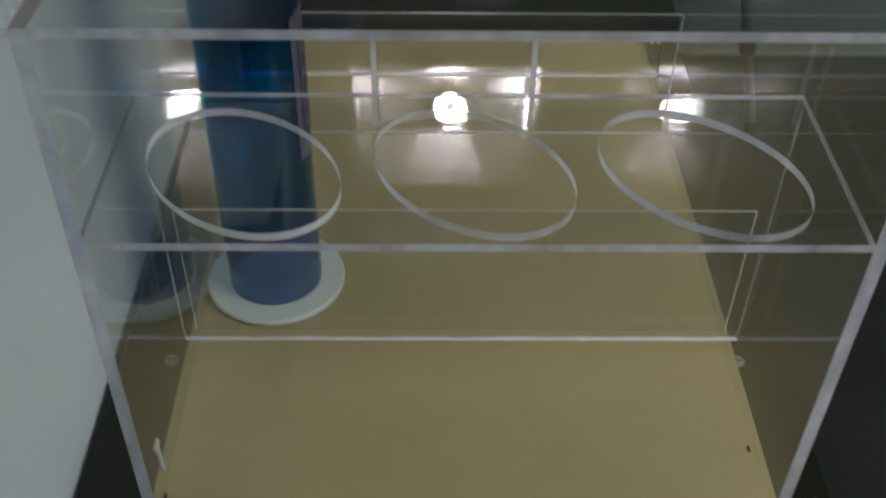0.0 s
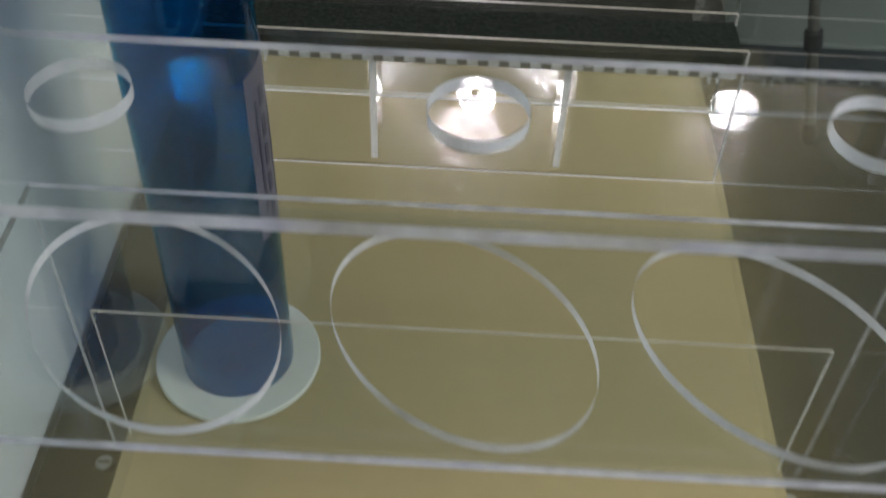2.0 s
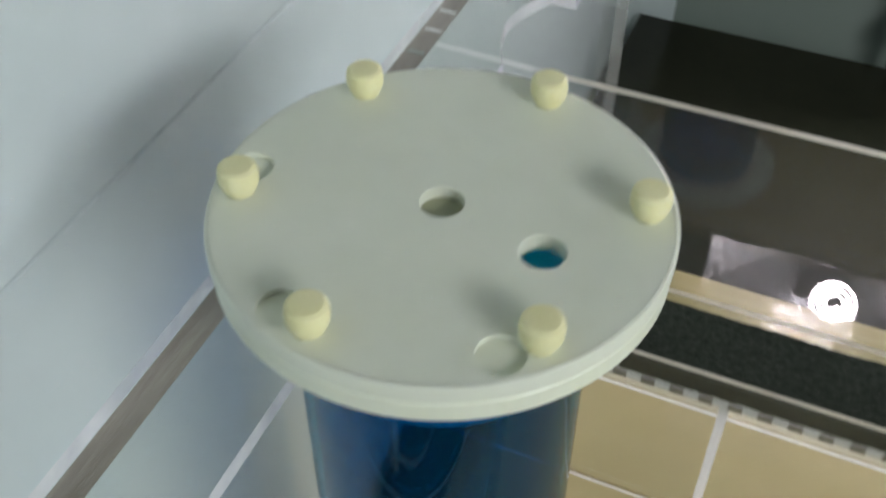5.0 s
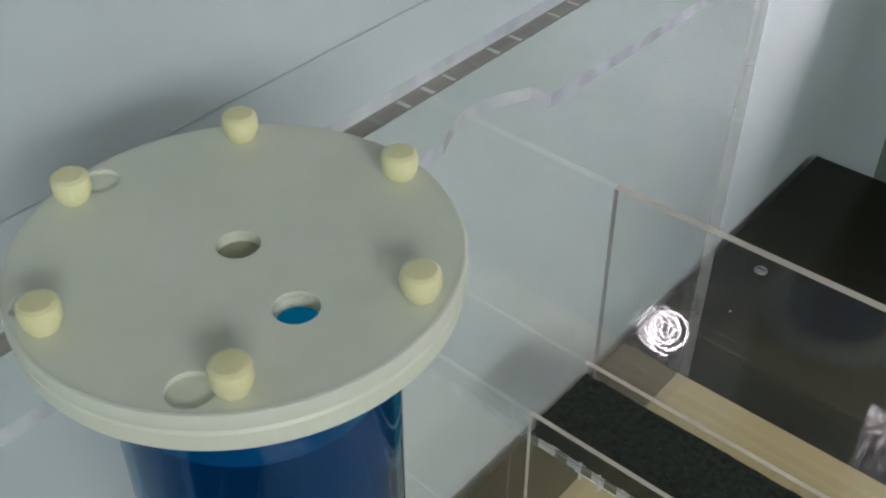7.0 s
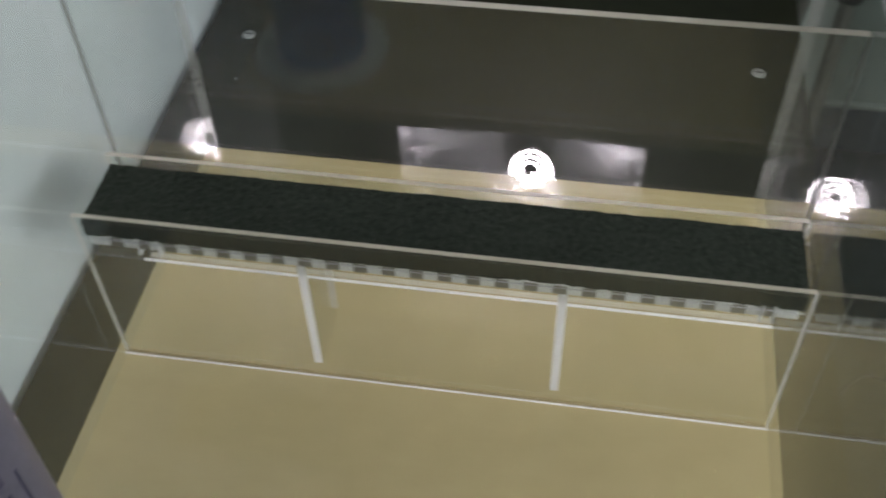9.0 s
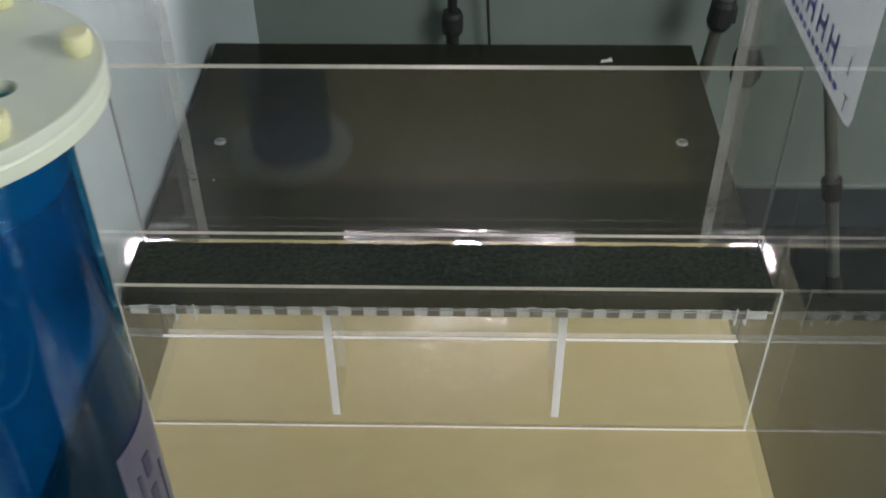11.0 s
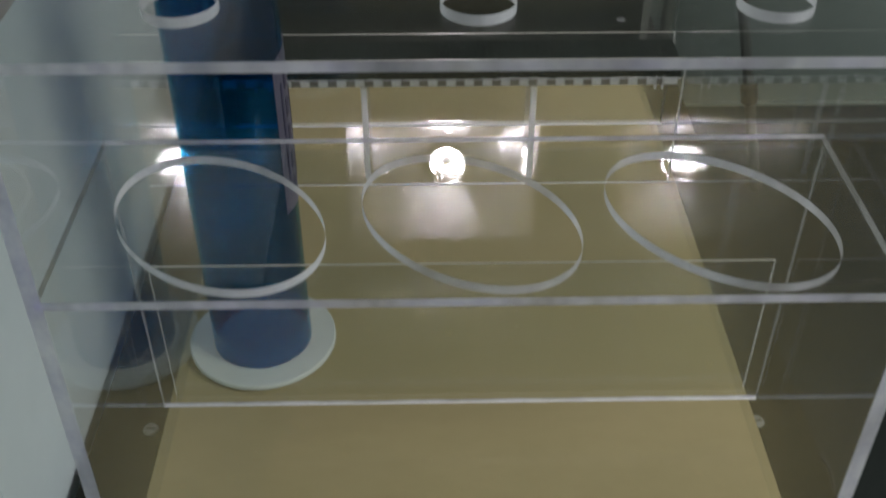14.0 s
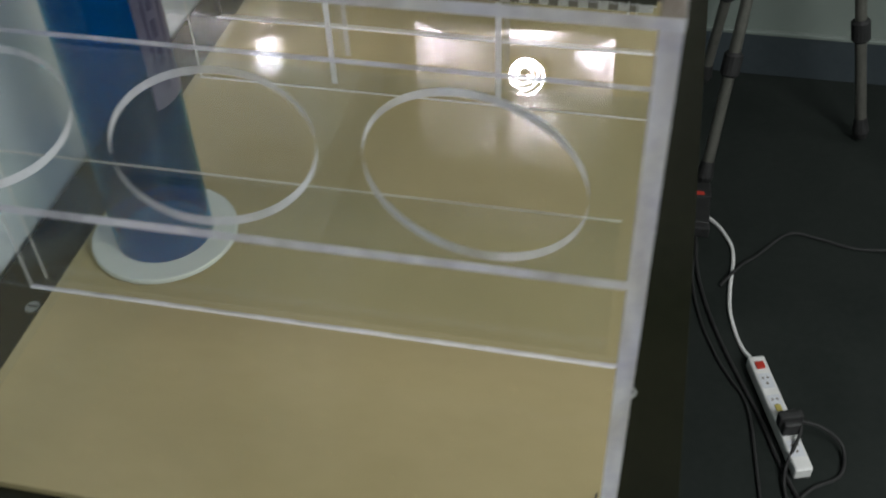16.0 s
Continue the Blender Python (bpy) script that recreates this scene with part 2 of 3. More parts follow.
def box(lo, hi, bevel=0.0, seg=2):
    bm = bmesh.new()
    bmesh.ops.create_cube(bm, size=1)
    c = [(a + b) / 2 for a, b in zip(lo, hi)]
    s = [b - a for a, b in zip(lo, hi)]
    for v in bm.verts:
        v.co = Vector((v.co.x * s[0] + c[0], v.co.y * s[1] + c[1], v.co.z * s[2] + c[2]))
    if bevel:
        bmesh.ops.bevel(bm, geom=bm.edges[:], offset=bevel, segments=seg, affect="EDGES", profile=0.6)
    return bm


def lathe(profile, n=48, centre=(0, 0), closed=False):
    """A body of revolution about z from (r, z) pairs."""
    bm = bmesh.new()
    rings = []
    for r, z in profile:
        if r < 1e-6:
            rings.append([bm.verts.new((centre[0], centre[1], z))])
        else:
            rings.append([bm.verts.new((centre[0] + r * math.cos(2 * math.pi * k / n), centre[1] + r * math.sin(2 * math.pi * k / n), z)) for k in range(n)])
    pairs = list(zip(rings, rings[1:])) + ([(rings[-1], rings[0])] if closed else [])
    for a, b in pairs:
        for k in range(n):
            j = (k + 1) % n
            if len(a) == 1 and len(b) > 1:
                bm.faces.new((a[0], b[j], b[k]))
            elif len(b) == 1 and len(a) > 1:
                bm.faces.new((a[k], a[j], b[0]))
            elif len(a) > 1:
                bm.faces.new((a[k], a[j], b[j], b[k]))
    bmesh.ops.recalc_face_normals(bm, faces=bm.faces[:])
    return bm


def circle(cx, cy, r, n=64):
    return [(cx + r * math.cos(2 * math.pi * k / n), cy + r * math.sin(2 * math.pi * k / n)) for k in range(n)]


def sheet(outline, holes, lo, hi, axis="z", edge_mat=1, hole_mat=None):
    """A flat sheet between lo and hi on an axis, with an outline and holes in the other two; cut edges take the second material."""
    bm = bmesh.new()
    loops = [outline] + list(holes)
    for loop in loops:
        vs = [bm.verts.new((x, y, 0)) for x, y in loop]
        for a, b in zip(vs, vs[1:] + vs[:1]):
            bm.edges.new((a, b))
    bmesh.ops.triangle_fill(bm, use_beauty=True, use_dissolve=False, edges=bm.edges[:])
    flat = bm.faces[:]
    up = bmesh.ops.extrude_face_region(bm, geom=flat)
    bmesh.ops.translate(bm, verts=[v for v in up["geom"] if isinstance(v, bmesh.types.BMVert)], vec=(0, 0, hi - lo))
    bmesh.ops.translate(bm, verts=bm.verts[:], vec=(0, 0, lo))
    bmesh.ops.recalc_face_normals(bm, faces=bm.faces[:])
    for f in bm.faces:
        f.material_index = 0 if abs(f.normal.z) > 0.5 else edge_mat
    if hole_mat is not None:
        x0, x1 = min(p[0] for p in outline) + 1e-5, max(p[0] for p in outline) - 1e-5
        y0, y1 = min(p[1] for p in outline) + 1e-5, max(p[1] for p in outline) - 1e-5
        for f in bm.faces:
            c = f.calc_center_median()
            if f.material_index == edge_mat and x0 < c.x < x1 and y0 < c.y < y1 and len(f.verts) == 4 and max(e.calc_length() for e in f.edges) < 0.05:
                f.material_index = hole_mat
    if axis == "y":       # (x, z) outline, thickness along y
        for v in bm.verts:
            v.co = Vector((v.co.x, v.co.z, v.co.y))
    elif axis == "x":     # (y, z) outline, thickness along x
        for v in bm.verts:
            v.co = Vector((v.co.z, v.co.x, v.co.y))
    if axis == "y":
        bmesh.ops.reverse_faces(bm, faces=bm.faces[:])
    return bm


def rect(x0, y0, x1, y1):
    return [(x0, y0), (x1, y0), (x1, y1), (x0, y1)]


def tube_along(points, r, n=8, closed_ends=True):
    """A round bar or cable along points, smoothed."""
    pts = [Vector(p) for p in points]
    bm = bmesh.new()
    rings = []
    for i, p in enumerate(pts):
        d = (pts[min(i + 1, len(pts) - 1)] - pts[max(i - 1, 0)]).normalized()
        a = d.orthogonal().normalized() if i == 0 else (side - d * side.dot(d)).normalized()
        side = a
        b = d.cross(a)
        rad = r[i] if isinstance(r, (list, tuple)) else r
        rings.append([bm.verts.new(p + rad * (a * math.cos(2 * math.pi * k / n) + b * math.sin(2 * math.pi * k / n))) for k in range(n)])
    for a, b in zip(rings, rings[1:]):
        for k in range(n):
            j = (k + 1) % n
            bm.faces.new((a[k], a[j], b[j], b[k]))
    if closed_ends:
        bm.faces.new(rings[0][::-1])
        bm.faces.new(rings[-1])
    bmesh.ops.recalc_face_normals(bm, faces=bm.faces[:])
    return bm


def spline(pts, n=10):
    """Catmull-Rom through the points."""
    P = [Vector(p) for p in pts]
    P = [2 * P[0] - P[1]] + P + [2 * P[-1] - P[-2]]
    out = []
    for a, b, c, d in zip(P, P[1:], P[2:], P[3:]):
        for k in range(n):
            t = k / n
            out.append(0.5 * ((2 * b) + (c - a) * t + (2 * a - 5 * b + 4 * c - d) * t * t + (3 * b - a - 3 * c + d) * t ** 3))
    return out + [P[-2]]


def merged(*bms):
    me = bpy.data.meshes.new("tmp")
    out = bmesh.new()
    for b in bms:
        b.to_mesh(me)
        out.from_mesh(me)
        b.free()
    bpy.data.meshes.remove(me)
    return out


# ---------------------------------------------------------------- the room
def structure(name, bm, m, label, category):
    return tagged(finish(name, bm, m), label, category, kind="structure")


XL, XR, YB, YF = -0.462, 3.2, 2.085, -2.6
structure("floor", box((XL - 0.1, YF - 0.1, FLOOR_Z - 0.1), (XR + 0.1, YB + 0.1, FLOOR_Z)), CARPET, "dark green-grey floor covering with a dull sheen", "floor")
structure("ceiling", box((XL - 0.1, YF - 0.1, CEIL_Z), (XR + 0.1, YB + 0.1, CEIL_Z + 0.1)), CEILING, "plain grey ceiling", "ceiling")
wl = structure("wall_west", box((XL - 0.12, YF, FLOOR_Z), (XL - 0.004, YB, CEIL_Z)), WALL_WHITE, "pale bluish white wall panels beside the table", "wall")
for y0, y1, z0, z1 in ((YF, 0.0398, FLOOR_Z, 0.6003), (0.0407, 1.36, FLOOR_Z, 0.6003), (1.3609, YB, FLOOR_Z, 0.6003), (YF, YB, 0.6011, CEIL_Z)):
    part("panel", box((XL - 0.006, y0, z0), (XL, y1, z1), 0.0012, 1), WALL_WHITE, wl)
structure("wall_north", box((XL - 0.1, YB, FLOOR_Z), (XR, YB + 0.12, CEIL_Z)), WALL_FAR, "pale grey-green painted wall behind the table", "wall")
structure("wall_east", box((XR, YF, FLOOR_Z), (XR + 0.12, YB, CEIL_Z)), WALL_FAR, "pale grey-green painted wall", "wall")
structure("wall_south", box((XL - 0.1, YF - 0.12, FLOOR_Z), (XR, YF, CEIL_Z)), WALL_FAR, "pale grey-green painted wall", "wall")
part("moulding", box((XL, YB - 0.017, FLOOR_Z + 0.128), (XR, YB, FLOOR_Z + 0.140), 0.004), WALL_FAR, structure("baseboard", box((XL, YB - 0.012, FLOOR_Z), (XR, YB, FLOOR_Z + 0.128), 0.002), SKIRT, "dark blue-grey skirting board along the wall", "baseboard"))


def ceiling_panel(x, y, turn, lx, ly):
    t = thing("ceiling_light", "flat white lit ceiling panel light, unseen and assumed", "ceiling light", "ceiling lights", at=(x, y, CEIL_Z))
    t.rotation_euler = (0, 0, radians(turn))
    a, b = lx / 2 + 0.025, ly / 2 + 0.025
    part("frame", sheet(rect(-a - 0.025, -b - 0.025, a + 0.025, b + 0.025), [rect(-a, -b, a, b)], -0.02, 0.0), [RAIL_WHITE, RAIL_WHITE], t)
    part("diffuser", box((-a + 0.001, -b + 0.001, -0.012), (a - 0.001, b - 0.001, -0.004)), PANEL_GLOW, t)


for x, y, turn, lx, ly, _ in PANELS:
    ceiling_panel(x, y, turn, lx, ly)


# ---------------------------------------------------------------- table
TX0, TX1, TY0, TY1 = -0.448, 0.431, -0.068, 1.665
table = thing("table", "long black lacquered table with a glossy top", "table")
part("tabletop", box((TX0, TY0, TT - 0.028), (TX1, TY1, TT), 0.0006, 1), BLACK_TOP, table, "glossy black tabletop with dust specks")
for x in (TX0 + 0.06, TX1 - 0.06):
    for y in (TY0 + 0.10, TY1 - 0.10):
        part("leg", box((x - 0.02, y - 0.02, FLOOR_Z), (x + 0.02, y + 0.02, TT - 0.028), 0.003), BLACK_LEG, table)
for y in (TY0 + 0.10, TY1 - 0.10):
    part("apron", box((TX0 + 0.08, y - 0.012, TT - 0.075), (TX1 - 0.08, y + 0.012, TT - 0.028), 0.002), BLACK_LEG, table)


def cap(x, y):
    t = thing("bolt_cap", "small shiny steel bolt cap set into the black tabletop", "bolt cap", "bolt caps in the tabletop", at=(x, y, TT))
    part("head", lathe([(0, 0.0025), (0.006, 0.0025), (0.0090, 0.0018), (0.0098, 0.0), (0, 0)], 24), STEEL, t, smooth=False)
    part("slot", box((-0.006, -0.0010, 0.0023), (0.006, 0.0010, 0.0029)), RUBBER, t)


for x, y in ((-0.381, 0.25), (0.368, 0.25), (-0.381, 1.348), (0.367, 1.353)):
    cap(x, y)

# ---------------------------------------------------------------- acrylic box
W, T = 0.35, 0.014
DEEP, TOP = 1.091, 0.6365
tank = thing("acrylic_tank", "large clear acrylic box with open front on a brown-papered base", "acrylic box")
part("base_plate", box((-W - T + 0.002, -0.0025, TT), (W + T - 0.001, DEEP, 0.0), 0.0012, 1), KRAFT, tank, "acrylic base over brown masking paper")
for s, nm in ((-1, "left"), (1, "right")):
    lo, hi = (-(W + T) + 0.003, -W + 0.0025) if s < 0 else (W, W + T)
    sp = sheet(rect(0, 0.0003, DEEP, TOP - 0.0106), [], lo, hi, "x")
    sp.normal_update()
    for f in sp.faces:
        if f.normal.z > 0.5:
            f.material_index = 2
        elif f.normal.z < -0.5:
            f.material_index = 0
        elif f.normal.y > 0.5:
            f.material_index = 3
    if s < 0:                    # this panel bows in a little at the top
        for v in sp.verts:
            v.co.x += 0.006 if v.co.z > 0.3 else 0.0
    part("side_panel", sp, [ACRYLIC, EDGE, EDGE_BROWN, BACK_EDGE], tank, shadow=False)


def opening():
    r, x0, y0 = 0.03, 0.295, 0.131
    right = [(x0 - r + r * math.sin(a), y0 + r - r * math.cos(a)) for a in [k * math.pi / 16 for k in range(9)]]
    scoop = [(x0 + 0.013 * math.sin(math.pi * k / 9) - 0.001 * k / 9, 0.574 + 0.078 * k / 9) for k in range(10)]
    right += scoop + [(0.2795, 0.6515), (0.2765, 0.77), (0.2765, 1.06)]
    return right + [(-x, y) for x, y in reversed(right)]


def oval(cx, cy, hx, skew, hy, n=72):
    """An oval of half width hx whose sides slide in y by skew, hy deep on its middle line."""
    return [(cx + hx * math.cos(a), cy + skew * math.cos(a) + hy * math.sin(a)) for a in [2 * math.pi * i / n for i in range(n)]]


HOLE_X = (-0.2155, 0.001, 0.2185)
top_bm = sheet(rect(-W - T + 0.009, -0.012, W + T, DEEP), [circle(x, 0.081, 0.0280, 48) for x in HOLE_X] + [opening()], TOP - 0.0100, TOP - 0.0015, hole_mat=2)


def clear_foot(bm, z, y):
    """The lower part of an edge that faces away at y is made clear to imitate refraction."""
    bmesh.ops.bisect_plane(bm, geom=bm.verts[:] + bm.edges[:] + bm.faces[:], plane_co=(0, 0, z), plane_no=(0, 0, 1))
    bm.normal_update()
    for f in bm.faces:
        c = f.calc_center_median()
        if f.normal.y > 0.7 and c.z < z and abs(c.y - y) < 0.01:
            f.material_index = 0


clear_foot(top_bm, TOP - 0.0063, 0.131)
part("top_panel", top_bm, [ACRYLIC, EDGE, HOLE_EDGE], tank, shadow=False)
shelf_bm = sheet(rect(-W, 0.0, W, 0.236), [oval(x, 0.1105, 0.0956, k, 0.0917) for x, k in ((-0.2207, -0.0314), (-0.0010, -0.0300), (0.2188, -0.0319))], 0.4085, 0.4170, hole_mat=2)
shelf_bm.normal_update()
for f in shelf_bm.faces:
    if abs(f.normal.x) > 0.99 and abs(abs(f.calc_center_median().x) - W) < 0.001:
        f.material_index = 3 if f.normal.x < 0 else 4
clear_foot(shelf_bm, 0.4120, 0.236)
part("shelf", shelf_bm, [ACRYLIC, EDGE, HOLE_EDGE, DARK_EDGE, SIDE_EDGE], tank, "clear shelf with three large round holes", shadow=False)
baffle_bm = sheet(rect(-W, 0.053, W, 0.406), [], 0.228, 0.2335, "y")
baffle_bm.normal_update()
for f in baffle_bm.faces:        # its upper edge is cemented clear to the shelf
    if f.normal.z > 0.5:
        f.material_index = 0
    elif abs(f.normal.x) > 0.5:
        f.material_index = 2
part("baffle", baffle_bm, [ACRYLIC, EDGE, SIDE_EDGE], tank, shadow=False)
plate_bm = sheet(rect(-0.338, 0.053, 0.338, 0.2513), [], 0.2440, 0.2470, "y")
plate_bm.normal_update()
for f in plate_bm.faces:
    if f.normal.z < -0.5:
        f.material_index = 0
part("baffle_plate", plate_bm, [ACRYLIC, EDGE_WARM], tank, shadow=False)
part("low_panel", sheet(rect(-W + 0.001, 0.0, W - 0.001, 0.2215), [], 0.752, 0.757, "y"), [ACRYLIC, EDGE_WARM], tank, shadow=False)
bp = sheet(rect(-W + 0.006, 0.052, W - 0.001, 0.4265), [], 0.8500, 0.8575, "y")
bp.normal_update()
for f in bp.faces:
    if abs(f.normal.x) > 0.5:
        f.material_index = 2
part("back_panel", bp, [ACRYLIC, EDGE_WARM, DARK_EDGE], tank, shadow=False)
part("pad_stop", sheet(rect(-W + 0.001, 0.1872, W - 0.001, 0.2185), [], 0.8415, 0.8465, "y"), [ACRYLIC, EDGE_WARM], tank, shadow=False)
part("tray", sheet(rect(-W + 0.004, 0.7575, W - 0.004, 0.8466), [], 0.1852, 0.1868), [ACRYLIC, EDGE], tank, shadow=False)
for x in (-0.132, 0.127):
    fin = sheet(rect(0.7685, 0.0, 0.846, 0.1675), [], x - 0.0045, x + 0.0045, "x")
    fin.normal_update()
    for f in fin.faces:
        if f.normal.y > 0.5:
            f.material_index = 2
        elif abs(f.normal.z) > 0.5:
            f.material_index = 0
    part("fin", fin, [ACRYLIC, FIN_EDGE, SIDE_EDGE], tank, "clear divider with a frosted white edge", shadow=False)
# white strips paint the bright lower edges; the low panel's is a cemented joint
part("edge_line", box((-W + 0.001, 0.2262, 0.0530), (W - 0.001, 0.2278, 0.0560), 0.0006, 1), LINE_WHITE, tank, "white strip painting the bright lower edge of the baffle", shadow=False)
part("edge_line", box((-W, 0.7506, 0.0), (W, 0.7519, 0.0016)), LINE_WHITE, tank, "bright cemented joint line", shadow=False)
part("edge_line", box((-W + 0.001, 0.8440, 0.0510), (W - 0.001, 0.8468, 0.0545), 0.0008, 1), LINE_WHITE, tank, "white strip painting the bright lower edge of the back panel", shadow=False)

rail = thing("perforated_rail", "white plastic rail with a row of dark square slots", "rail", at=(0, 0.7600, 0.1805))
part("strip", box((-0.342, 0.0, -0.0068), (0.342, 0.004, 0.0068), 0.0008, 1), RAIL_MILK, rail)
# each slot is a solid block with the opening's shade in its colour
for k in range(24):
    x = -0.315 + k * 0.0274
    part("slot", box((x - 0.0066, -0.0008, -0.0054), (x + 0.0066, 0.002, 0.0056)), SLOT_SHADE, rail)
for x in (-0.293, -0.272, 0.309, 0.320):
    part("end_tab", box((x - 0.0008, -0.002, -0.014), (x + 0.0008, 0.006, 0.009)), RAIL_MILK, rail)


def foam_pad():
    bm = box((-0.346, 0.7585, 0.187), (0.346, 0.8410, 0.207))
    bmesh.ops.subdivide_edges(bm, edges=[e for e in bm.edges if abs((e.verts[0].co - e.verts[1].co).x) > 0.1], cuts=160, use_grid_fill=True)
    bmesh.ops.subdivide_edges(bm, edges=[e for e in bm.edges if abs((e.verts[0].co - e.verts[1].co).y) > 0.05], cuts=20, use_grid_fill=True)
    for v in bm.verts:
        n = noise.noise(v.co * 160) * 0.0011 + noise.noise(v.co * 18) * 0.0012
        v.co.z += n
        if v.co.y < 0.760:
            v.co.y += 0.001 + abs(n)
    return bm


def nap():
    """Loose fibres standing off the pad's upper edges and face."""
    rnd = random.Random(5)
    bm = bmesh.new()
    for k in range(3200):
        x = rnd.uniform(-0.345, 0.345)
        y = rnd.uniform(0.835, 0.8415) if k % 3 == 0 else rnd.uniform(0.760, 0.762) if k % 3 == 1 else rnd.uniform(0.760, 0.840)
        h = rnd.uniform(0.0012, 0.0034)
        a, w = rnd.uniform(0, 6.28), 0.00022
        tip = Vector((x + rnd.uniform(-0.002, 0.002), min(y + rnd.uniform(-0.002, 0.002), 0.8412), 0.2065 + h))
        vs = [bm.verts.new((x + w * math.cos(a), y + w * math.sin(a), 0.2055)), bm.verts.new((x - w * math.cos(a), y - w * math.sin(a), 0.2055)), bm.verts.new(tip)]
        bm.faces.new(vs)
    return bm


pad = thing("filter_pad", "long black open-cell filter foam pad lying in the acrylic tray", "filter pad")
part("foam_body", foam_pad(), FOAM, pad)
fibres = part("fibre_nap", nap(), FIBRE, pad, "loose dark fibres on the foam surface")
fibres["kind"] = "stuff"

# left-over masking film on the outside of one side panel
def film_sheet():
    """A thin film with a slightly lifted front edge and rounded lower corner."""
    bm = bmesh.new()
    ny, nz = 24, 14
    grid = []
    for i in range(ny + 1):
        col = []
        for k in range(nz + 1):
            y, z = 0.752 + 0.352 * i / ny, 0.421 + 0.196 * k / nz
            lift = 0.0022 * (1 - i / ny) ** 6 + 0.0005 * (1 + noise.noise(Vector((y * 20, z * 20, 3))))
            col.append(bm.verts.new((W + T + 0.0003 + lift, y + (0.004 if i == 0 and k == 0 else 0), z + (0.003 if i == 0 and k == 0 else 0))))
        grid.append(col)
    for a, b in zip(grid, grid[1:]):
        for k in range(nz):
            bm.faces.new((a[k], b[k], b[k + 1], a[k + 1]))
    bmesh.ops.recalc_face_normals(bm, faces=bm.faces[:])
    bmesh.ops.solidify(bm, geom=bm.faces[:], thickness=0.0001)
    return bm


film_ob = tagged(finish("masking_film", film_sheet(), FILM, smooth=True), "remnant of whitish printed masking film on the clear side panel", "masking film")
XP = W + T + 0.0001
for y0, z0, y1, z1 in ((0.772, 0.430, 0.774, 0.447), (0.768, 0.445, 0.779, 0.447), (0.782, 0.462, 0.784, 0.482)):
    part("print_line", box((XP - 0.0001, y0, z0), (XP + 0.0001, y1, z1)), INK, film_ob)
for k in range(5):
    y0 = 0.822 + 0.040 * k
    for a, b in ((0.0, 0.006), (0.020, 0.026)):
        part("print_bar", box((XP - 0.0001, y0 + a, 0.450), (XP + 0.0001, y0 + b, 0.480)), INK_BLUE, film_ob)
    cross = box((XP - 0.0001, y0 + 0.004, 0.462), (XP + 0.0001, y0 + 0.023, 0.468))
    part("print_bar", cross, INK_BLUE, film_ob)
for k in range(16):
    y0 = 0.800 + 0.0165 * k
    part("print_bar", box((XP - 0.0001, y0, 0.434), (XP + 0.0001, y0 + 0.011, 0.441)), INK_BLUE, film_ob)

# small marks on the box
mark = thing("adhesive_clip", "small whitish plastic clip glued to the clear side panel", "clip", at=(-W + 0.003, 0.045, 0.0))
part("stem", box((-0.002, -0.003, 0.03), (0.002, 0.003, 0.07), 0.001), GLUE, mark)
part("head", box((-0.002, -0.008, 0.07), (0.002, 0.008, 0.078), 0.001), GLUE, mark)

for y0, y1, x, nm in ((0.006, 0.034, -W + 0.004, "pen_mark"), (0.092, 0.101, W - 0.004, "pen_mark")):
    tagged(finish(nm, box((x - 0.0012, y0, 0.0002), (x + 0.0012, y1, 0.0010)), RUBBER), "short black pen mark at the edge of the base", "pen mark", "pen marks on the base")
for y in [0.105 + 0.021 * k for k in range(5)] + [0.575 + 0.0215 * k for k in range(10)]:
    j = random.uniform(-0.002, 0.002)
    part("glue_bubble", box((-W - T + 0.011, y + j, TOP - 0.0105), (-W + 0.007, y + j + random.uniform(0.0018, 0.0034), TOP - 0.0102)), RAIL_WHITE if random.random() < 0.75 else STEEL, tank)

# ---------------------------------------------------------------- blue cylinder
CX, CY = -0.2568, 0.3935
cyl = thing("blue_cylinder", "tall blue tube with white nylon flanges and ivory thumb screws", "cylinder", at=(CX, CY, 0))
cyl.rotation_euler = (-math.atan(0.0115 / 0.68), 0, 0)     # the tube leans back a little
cyl.scale = (1, 1, 1.005)
part("base_flange", lathe([(0, 0.0020), (0.0935, 0.0020), (0.0955, 0.0035), (0.0955, 0.0085), (0.0940, 0.010), (0, 0.010)], 96), NYLON_BASE, cyl, "grey-white nylon base disc")
R = 0.0640
part("tube", lathe([(R, 0.0105), (R, 0.6655), (R - 0.004, 0.6655), (R - 0.004, 0.0105)], 96, closed=True), BLUE, cyl, "blue translucent tube", smooth=True)
part("collar", lathe([(0.0595, 0.620), (0.0595, 0.6653), (0.050, 0.6653), (0.050, 0.620)], 72, closed=True), NYLON, cyl, smooth=False)
part("lower_ring", lathe([(0.052, 0.6660), (0.0900, 0.6660), (0.0917, 0.6674), (0.0917, 0.6752), (0.0907, 0.6769), (0.052, 0.6769)], 96, closed=True), NYLON, cyl)
HB = (0.0455, -0.0105)
SCREW_R, POCKET_R = 0.080, 0.0090
SCREWS = [18.5 + 60 * k for k in range(6)]
POCKETS = [(SCREW_R * math.cos(radians(a - 10.5)), SCREW_R * math.sin(radians(a - 10.5))) for a in SCREWS[3:]]
lid = sheet(circle(0, 0, 0.0905, 120), [circle(0, 0, 0.0090, 32), circle(*HB, 0.0092, 32)] + [circle(*p, POCKET_R, 32) for p in POCKETS], 0.6829, 0.6852, edge_mat=0)
lid = part("lid", lid, [NYLON, NYLON], cyl, "white nylon lid with drilled holes and shallow pockets")
